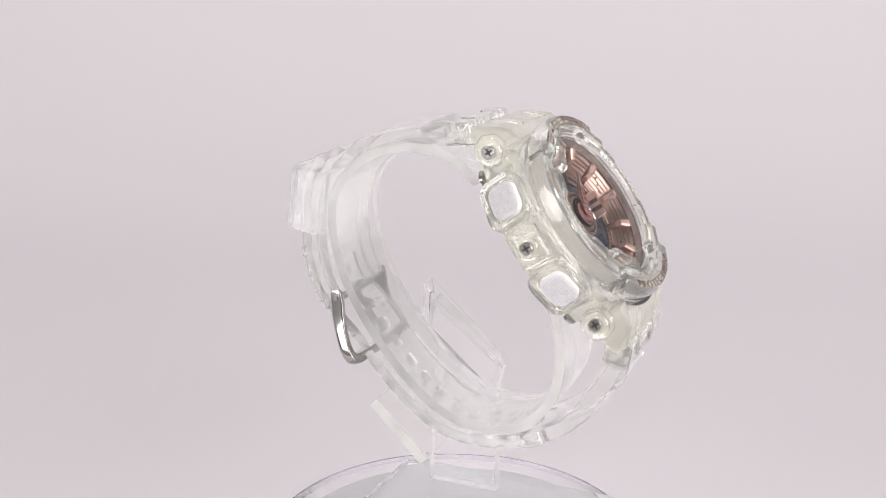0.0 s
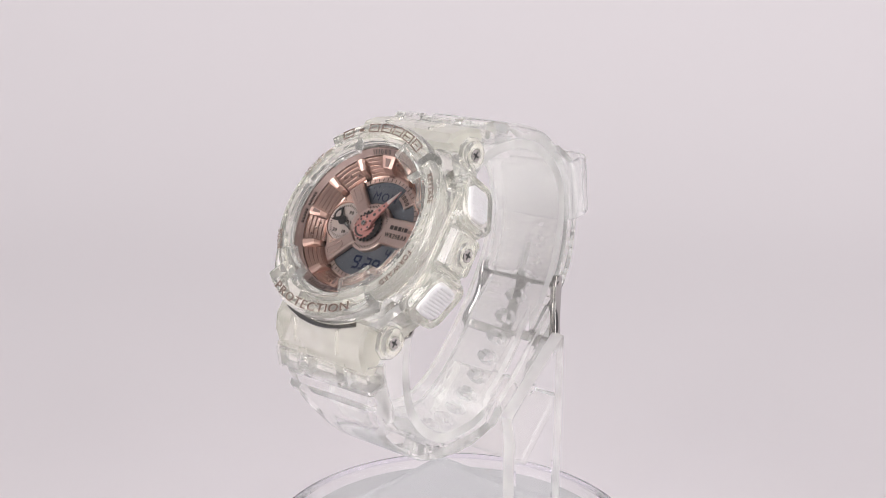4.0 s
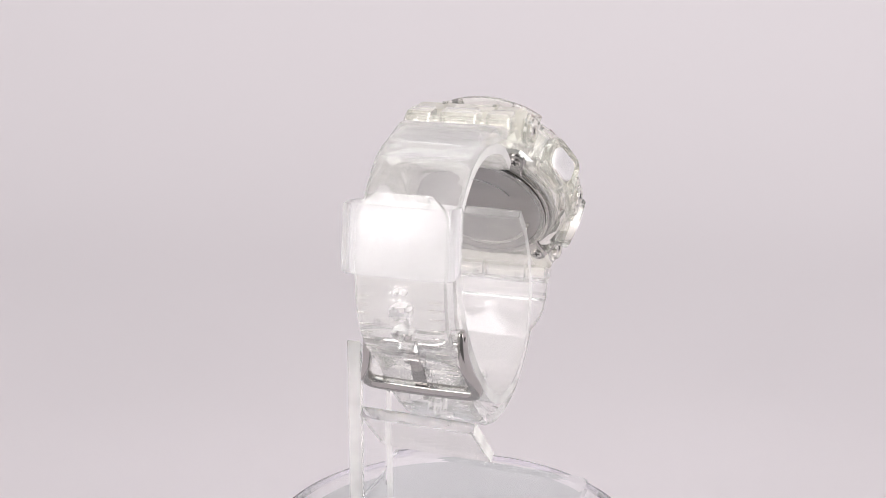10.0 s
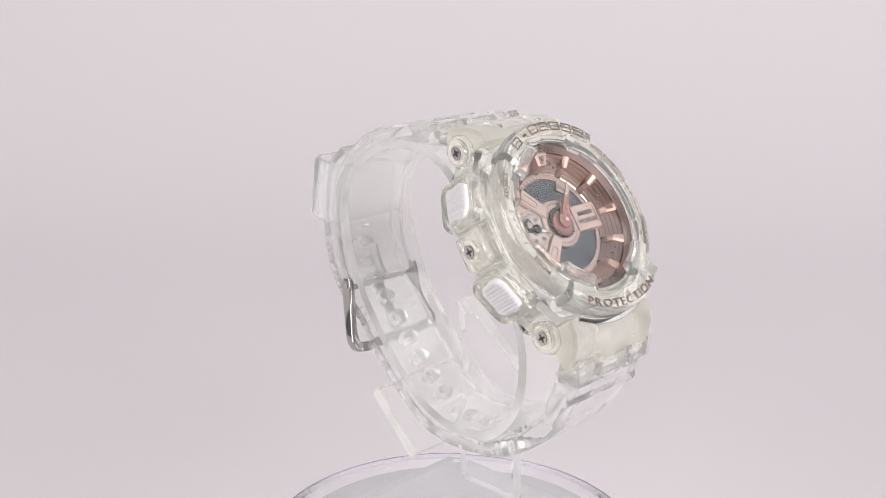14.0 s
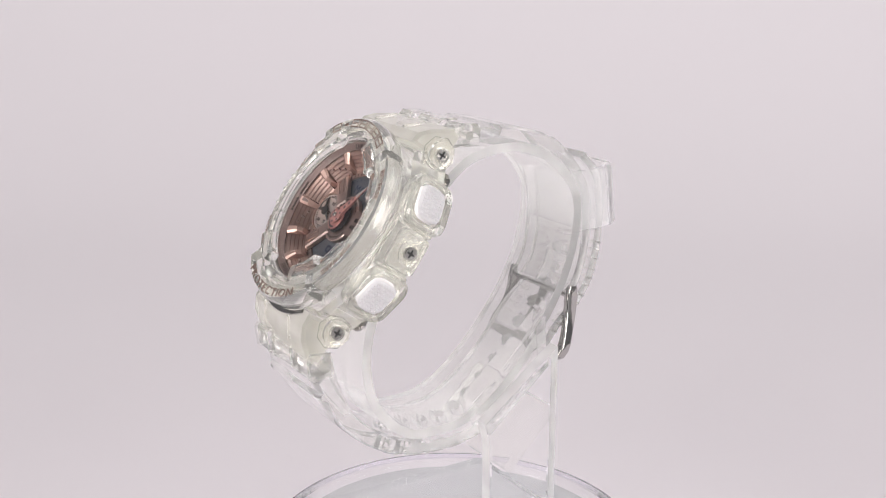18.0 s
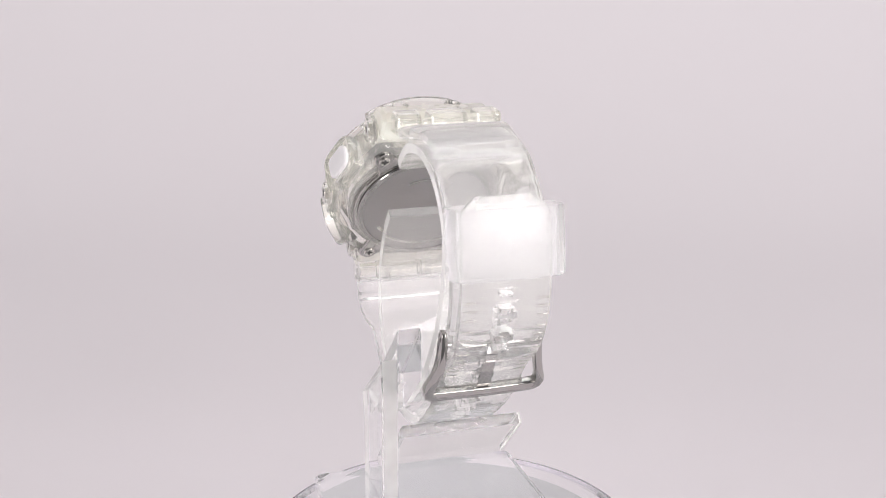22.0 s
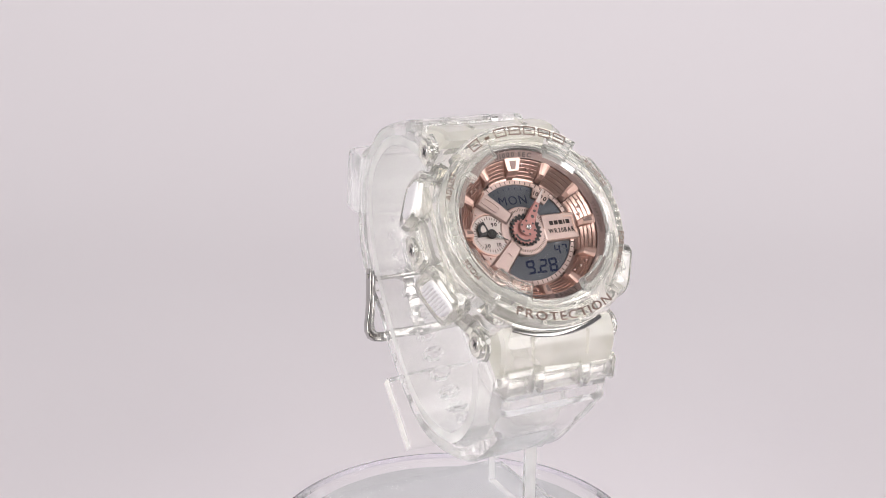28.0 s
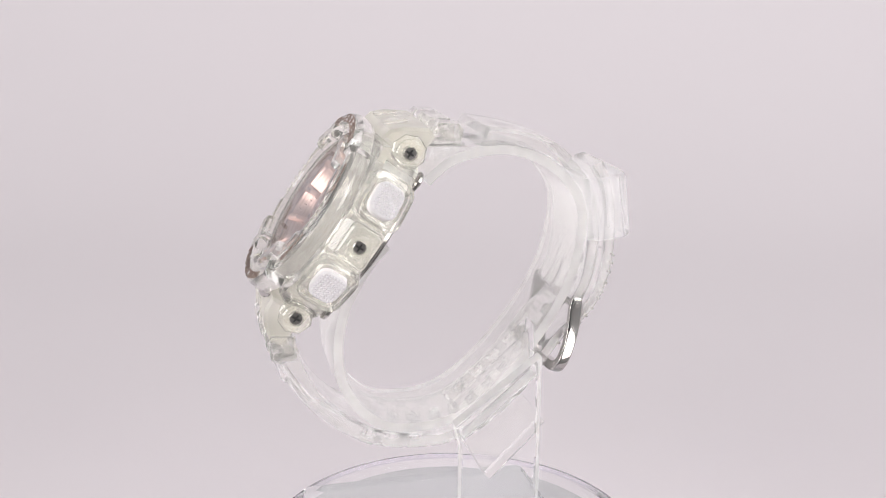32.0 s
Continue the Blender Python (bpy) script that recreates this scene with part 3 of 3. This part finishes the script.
for h in range(12):
    w0, w1, r0, roof = (1.7, 1.15, 11.0, 0.1) if h == 0 else (0.95, 0.62, 11.15, 0.28)
    rings = []
    # a ridge that climbs the bowl: a steep inner end, a sloping back and two leaning sides
    for r, w, z in ((r0, w1 * 0.9, 4.4), (r0 + 0.5, w1, 5.6), (12.3, w1 + (w0 - w1) * 0.35, 5.85), (13.2, w1 + (w0 - w1) * 0.75, 6.2), (13.78, w0, 6.45)):
        rings.append([(-w, r, 2.6), (-w, r, z - roof), (-w * 0.45, r, z), (w * 0.45, r, z), (w, r, z - roof), (w, r, 2.6)])
    mk = part("hour_marker", loft(rings), ROSE, dial, "polished rose-gold marker", m=pose(0, 0, 0, 0, 0, -30 * h), angle=15)
    if h % 3 == 0:
        slot = [(-w1 * 0.34, 11.75), (w1 * 0.34, 11.75), (w0 * 0.42, 13.25), (-w0 * 0.42, 13.25)]
        bm = loft([[(x, y, 5.6 + 0.365 * (y - r0 - 0.5) + dz) for x, y in slot] for dz in (-0.1, 0.06)])
        part("inlay", bm, ROSEDARK, mk)
part("minute_ring", lathe([(9.85, 2.42), (10.7, 2.42), (10.7, 2.85), (9.85, 2.8)], 96), ROSEDIAL, dial)
bm = bmesh.new()
for i in range(60):
    a = radians(6 * i)
    c, s_ = math.cos(a), math.sin(a)
    w = 0.07
    prism([(9.95 * c + w * s_, 9.95 * s_ - w * c), (10.6 * c + w * s_, 10.6 * s_ - w * c), (10.6 * c - w * s_, 10.6 * s_ + w * c), (9.95 * c - w * s_, 9.95 * s_ + w * c)], 2.83, 2.88, into=bm)
part("minute_track", bm, PRINT, dial)

# plate with three arms
part("plate", sector(3.0, 10.6, 130, 230, 2.42, 3.10, 0.1), ROSEDIAL, dial, "brushed rose-gold plate")
part("center_disc", lathe([(0.05, 2.45), (4.95, 2.45), (4.95, 3.35), (4.75, 3.5), (0.05, 3.5)], 64), ROSEDIAL, dial)
part("arm", prism(rect(7.4, 5.5, 0.3, 2, 7.6, 0), 2.44, 3.72, 0.25), ROSEDIAL, dial)
part("arm_frame", prism([(8.9, 1.75), (10.45, 1.75), (10.45, -1.6), (10.7, -1.6), (10.7, 2.0), (8.9, 2.0)], 3.71, 3.86), ROSE, dial)
for a in (136, 224):
    m = pose(0, 0, 0, 0, 0, a)
    arm = part("arm", prism([(3.6, -1.35), (10.6, -1.75), (10.6, 1.75), (3.6, 1.35)], 2.46, 3.85, 0.3), ROSEDIAL, dial, m=m)
    part("arm_slot", loft([[(x, y, z) for x, y in rect(w, h, 0.3, 2, 8.2, 0)] for w, h, z in ((3.8, 1.5, 3.84), (3.8, 1.5, 3.98), (3.4, 1.1, 3.98), (3.4, 1.1, 3.84))], closed=True), ROSEDIAL, arm)
bm = bmesh.new()
for i in range(72):
    a = 5 * i
    if 20 > abs((a + 180) % 360 - 180) or 140 < a < 220:
        continue
    sector(3.95, 4.65 if i % 6 == 0 else 4.4, a - 0.7, a + 0.7, 3.49, 3.54, into=bm)
part("tick_ring", bm, PRINT, dial)
part("label_panel", sector(7.7, 9.95, 40, 62, 2.45, 3.0, 0.08), ROSEDIAL, dial)

# sub-dial
SX = -7.1
for a in range(115, 256, 20):
    x, y = SX + 4.75 * math.cos(radians(a)), 4.75 * math.sin(radians(a))
    if math.hypot(x, y) < 10.3:
        part("stud", disc(0.2, 3.05, 3.32, 8, 0.06, x, y), ROSE, dial)
sub = part("subdial", disc(3.95, 2.9, 3.3, 48, 0.1, SX), SILVERROSE, dial, "silvery counter dial with a black hand")
part("subdial_ring", lathe([(3.95, 2.9), (4.3, 2.9), (4.25, 3.5), (4.0, 3.5)], 48), ROSE, sub, m=mmpose(SX, 0, 0))
bm = bmesh.new()
for i in range(40):
    sector(3.0, 3.7 if i % 5 == 0 else 3.45, 9 * i - 1.1, 9 * i + 1.1, 3.29, 3.34, into=bm)
part("ticks", bm, PRINT, sub, m=mmpose(SX, 0, 0))
part("counter_hub", disc(0.95, 3.6, 3.95, 24, 0.06), BLACK, sub, "black round hub", m=mmpose(SX, 0, 0))
part("counter_hand", prism([(-0.5, 0.7), (-0.75, 1.7), (-1.1, 2.65), (-1.55, 2.45), (-2.1, 2.2), (-2.55, 1.5), (-2.75, 0.75), (-2.6, 0.2), (-2.95, -0.35), (-0.7, -0.3)], 3.62, 3.8, 0.05), BLACK, sub, "black crescent hand", m=mmpose(SX, 0, 0))
part("hand_window", prism([(-1.0, 0.6), (-1.05, 1.3), (-1.4, 1.95), (-1.95, 1.5), (-2.2, 0.8), (-1.9, 0.35)], 3.79, 3.83), SILVERROSE, sub, m=mmpose(SX, 0, 0))
part("pointer", prism([(0.5, 0.3), (0.4, -0.6), (1.6, -1.1), (2.95, -1.55), (2.1, -0.85), (1.3, -0.35)], 3.62, 3.78), DARKSTEEL, sub, "bright steel pointer", m=mmpose(SX, 0, 0))
part("pointer_tip", prism([(1.55, -0.95), (3.1, -1.75), (2.95, -1.5), (2.1, -1.0)], 3.785, 3.82), BLACK, sub, m=mmpose(SX, 0, 0))


def gear(r, teeth, depth):
    out = []
    for i in range(teeth * 4):
        a = 2 * math.pi * i / (teeth * 4)
        rr = r if i % 4 in (0, 1) else r - depth
        out.append((rr * math.cos(a), rr * math.sin(a)))
    return out


# pointers
part("gear_wheel", prism(gear(3.3, 22, 0.4), 3.75, 4.0, 0.04), BLACK, dial, "black toothed wheel under the pointers")
part("gear_wheel", prism([(x, y) for x, y in gear(2.55, 20, 0.3)], 4.1, 4.3, 0.04), PINK, dial, "pink toothed wheel", m=mmpose(-0.5, -0.4, 0))
part("gear_window", sector(1.75, 2.15, 190, 290, 4.29, 4.32), SLOT, dial, m=mmpose(-0.5, -0.4, 0))
for name, ang, length, z, w0, w1 in (("hour_hand", -33.0, 6.6, 4.45, 1.25, 0.75), ("minute_hand", -35.5, 9.4, 4.8, 1.1, 0.5)):
    poly = [(-w0, 0), (-0.4, -1.2), (0.4, -1.2), (w0, 0), (w1, length * 0.62), (0.12, length), (-0.12, length), (-w1, length * 0.62)]
    h = part(name, prism(poly, z, z + 0.22, 0.04), PINK, dial, "pink tapered hand with small holes", m=pose(0, 0, 0, 0, 0, ang))
    for k, y in enumerate((2.6, 3.9, 5.1)):
        part("hole", disc(0.34 - 0.05 * k, z + 0.2, z + 0.235, 14, 0, 0, y), SLOT, h)
part("hand_tip", prism([(-0.42, 5.9), (0.42, 5.9), (0.10, 9.2), (-0.10, 9.2)], 5.0, 5.06), SILVERROSE, dial, m=pose(0, 0, 0, 0, 0, -35.5))
for a in range(30, 390, 60):
    part("rivet", disc(0.2, 5.0, 5.12, 10, 0, 1.35 * math.cos(radians(a)), 1.35 * math.sin(radians(a))), SLOT, dial)
part("hub", disc(0.55, 4.9, 5.5, 20, 0.12), DARKSTEEL, dial, "steel hub")
part("hub_disc", disc(1.6, 4.78, 5.03, 32, 0.05), PINK, dial)

# ------------------------------------------------------------------ lettering
def glyphs(text, size, spacing=1.0, bold=0.0):
    """Flat outlines of a line of text, in millimetres, centred; a list of (mesh, x) letters and the width."""
    out, x = [], 0.0
    for ch in text:
        cu = bpy.data.curves.new("letter", "FONT")
        cu.body, cu.size, cu.extrude, cu.resolution_u = ch if ch != " " else "i", size, 0.0, 3
        cu.align_x, cu.offset = "LEFT", bold * size
        ob = new("letter", cu)
        dg = bpy.context.evaluated_depsgraph_get()
        me = bpy.data.meshes.new_from_object(ob.evaluated_get(dg))
        xs = [v.co.x for v in me.vertices]
        lo, hi = min(xs), max(xs)
        bpy.data.objects.remove(ob)
        out.append((None if ch == " " else me, x - lo, (hi - lo)))
        x += (hi - lo) + 0.16 * size * spacing
    return out, x - 0.16 * size * spacing


def text_on_arc(text, size, r, mid, z, lift, wide=1.0, inward=False, spacing=1.0, tilt=0.0, bold=0.0):
    """Letters round the dial's middle: mid is the angle of the middle of the line, in degrees; inward: tops to the middle."""
    letters, width = glyphs(text, size, spacing, bold)
    bm = bmesh.new()
    for me, x, w in letters:
        if me is None:
            continue
        lo = min(v.co.x for v in me.vertices)
        cx = (lo + x + w / 2 - width / 2) * wide
        a = mid + (1 if inward else -1) * math.degrees(cx / r)
        rot = pose(0, 0, 0, 0, 0, a + (90 if inward else -90)) @ pose(0, 0, 0, tilt)
        base = Vector((r * math.cos(radians(a)), r * math.sin(radians(a)), z))
        start = len(bm.verts)
        bm.from_mesh(me)
        bm.verts.ensure_lookup_table()
        for v in bm.verts[start:]:
            p = Vector(((v.co.x - lo - w / 2) * wide, v.co.y - size * 0.36, 0))
            v.co = rot @ p + base
    top = bmesh.ops.extrude_face_region(bm, geom=list(bm.faces))
    for g in top["geom"]:
        if isinstance(g, bmesh.types.BMVert):
            g.co.z += lift
    return bm


def text_line(text, size, cx, cy, z, lift, wide=1.0, spacing=1.0, bold=0.0):
    letters, width = glyphs(text, size, spacing, bold)
    bm = bmesh.new()
    for me, x, w in letters:
        if me is None:
            continue
        start = len(bm.verts)
        bm.from_mesh(me)
        bm.verts.ensure_lookup_table()
        for v in bm.verts[start:]:
            v.co = Vector(((v.co.x + x - width / 2) * wide + cx, v.co.y - size * 0.36 + cy, z))
    top = bmesh.ops.extrude_face_region(bm, geom=list(bm.faces))
    for g in top["geom"]:
        if isinstance(g, bmesh.types.BMVert):
            g.co.z += lift
    return bm


def bars(sizes, cx, cy, z, h, gap, lift):
    bm = bmesh.new()
    x = cx - (sum(sizes) + gap * (len(sizes) - 1)) / 2
    for w in sizes:
        prism(rect(w, h, 0, 1, x + w / 2, cy), z, z + lift, into=bm)
        x += w + gap
    return bm


part("lettering", text_on_arc("PROTECTION", 2.35, 21.0, 270, 10.12, 0.12, 1.26, True, 1.0), ROSEPRINT, bezel, "rose lettering", m=mmpose(0, 1.9, 0))
bm = bmesh.new()
for k in range(7):
    a = 90 + 30 - 10 * k
    if k == 1:
        sector(17.5, 18.0, a - 1.6, a + 1.6, 10.12, 10.24, into=bm)
        continue
    for r0, r1, a0, a1 in ((18.55, 18.75, -4.0, 4.0), (16.95, 17.15, -4.0, 4.0), (17.15, 18.55, -4.0, -3.4), (17.15, 18.55, 3.4, 4.0), (17.75, 17.92, -1.8, 3.4 if k % 2 else 1.8)):
        sector(r0, r1, a + a0, a + a1, 10.12, 10.22, into=bm)
part("emblem", bm, ROSEPRINT, bezel, "rose outlined maker's mark in plain bars")
for txt, a, inward in (("ADJUST", 152, False), ("MODE", 207, False), ("REVERSE", 28, False), ("FORWARD", 333, False)):
    part("lettering", text_on_arc(txt, 1.6, 17.6, a, 9.02, 0.1, 0.92, False, 1.0), ROSEPRINT, bezel, "rose lettering")
part("lettering", text_on_arc("1/1000 SEC", 1.25, 14.45, 90, 6.69, 0.05, 1.1, False, 1.5, 27, 0.02), PRINT, dial, "brown print")
part("lettering", text_on_arc("SHOCK RESIST", 1.25, 14.45, 270, 6.69, 0.05, 1.05, True, 1.5, -27, 0.02), PRINT, dial, "brown print")
part("lettering", text_on_arc("START-STOP", 0.9, 14.45, 0, 6.69, 0.05, 1.0, False, 1.3, 27), PRINT, dial, "brown print")
part("lettering", text_line("WR20BAR", 1.3, 7.6, -0.8, 3.74, 0.04, 0.78, 1.1, 0.02), PRINT, dial, "brown print")
part("maker_mark", bars([0.8, 0.8, 0.8, 0.3, 0.8], 7.6, 0.8, 3.74, 0.85, 0.22, 0.04), PRINT, dial, "brown maker's mark in plain bars")
part("lettering", text_on_arc("1000", 1.3, 8.8, 51, 3.02, 0.04, 1.0, False, 1.2, 0.0, 0.03), PRINT, dial, "brown print")
for txt, x, y in (("90", -6.0, 1.95), ("OVER", -4.85, 0.0), ("10", -6.0, -2.1), ("30", -8.4, -2.1)):
    part("lettering", text_line(txt, 1.0, x, y, 3.31, 0.04, 1.05, 1.0, 0.03), PRINT, sub, "brown print")

bm = bmesh.new()
for k in range(11):
    if k != 5:
        sector(14.2, 14.72, 166 + 2.5 * k, 167.8 + 2.5 * k, 6.56, 6.78, into=bm)
part("lettering", bm, PRINT, dial, "brown print in plain bars")

# liquid-crystal characters
SEGS = {"0": "abcdef", "1": "bc", "2": "abdeg", "4": "bcfg", "7": "abc", "8": "abcdefg", "9": "abcdfg"}


def digit(ch, x, y, w, h, z, into, faint=None):
    t, g = w * 0.25, w * 0.03
    a = w / 2
    boxes = {"a": (x, y + h / 2 - t / 2, w - 2 * g - t, t), "d": (x, y - h / 2 + t / 2, w - 2 * g - t, t), "g": (x, y, w - 2 * g - t, t),
             "b": (x + a - t / 2, y + h / 4, t, h / 2 - g - t * 0.4), "c": (x + a - t / 2, y - h / 4, t, h / 2 - g - t * 0.4),
             "f": (x - a + t / 2, y + h / 4, t, h / 2 - g - t * 0.4), "e": (x - a + t / 2, y - h / 4, t, h / 2 - g - t * 0.4)}
    for k, (cx, cy, bw, bh) in boxes.items():
        slant = 0.09
        tgt = into if k in SEGS[ch] else faint
        if tgt is not None:
            p = [(px + slant * (py - y), py) for px, py in rect(bw, bh, 0, 1, cx, cy)]
            prism(p, z, z + 0.02, into=tgt)


on, off = bmesh.new(), bmesh.new()
for ch, x in (("9", -0.35), ("2", 2.35), ("8", 4.5)):
    digit(ch, x, -7.05, 1.85, 2.8, 2.405, on, off)
prism(rect(0.45, 0.45, 0, 1, 0.98, -8.2), 2.405, 2.425, into=on)
for ch, x in (("4", 6.3), ("7", 7.85)):
    digit(ch, x, -4.2, 1.25, 2.0, 2.405, on, off)
part("digits", on, INK, lcd, "dark segmented digits")
part("idle_segments", off, GHOST, lcd, "faint idle segments")
part("weekday", text_line("MON", 2.6, -0.2, 6.75, 2.405, 0.02, 0.95, 1.2), INK, lcd, "dark weekday letters")
bm = bmesh.new()
for k in range(9):
    a = radians(60 + 8 * k)
    prism(rect(0.16, 0.5 if k % 2 == 0 else 0.3, 0, 1, 9.1 * math.cos(a), 9.1 * math.sin(a)), 2.405, 2.425, into=bm)
part("scale", bm, INK, lcd)


# ------------------------------------------------------------------ the turntable's slow turn
IN_TABLE = pose(0.00055, 0, 0, 0, 0, 1.2)


def turn(t):
    """Degrees by which the platter has turned at t seconds; it runs a little unevenly."""
    w = radians(27.1) * t
    return 70.038 - 27.105 * t - 2.066 * math.sin(w) - 3.836 * math.cos(w) + 0.064 * math.sin(2 * w) + 0.362 * math.cos(2 * w)


def motions():
    times = [i * 0.5 for i in range(65)]
    walk(platter, [(t, pose(0, 0, 0, 0, 0, turn(t))) for t in times])
    walk(stand, [(t, pose(0, 0, 0, 0, 0, turn(t))) for t in times])
    walk(watch, [(t, pose(0, 0, 0, 0, 0, turn(t)) @ IN_TABLE) for t in times])


motions()
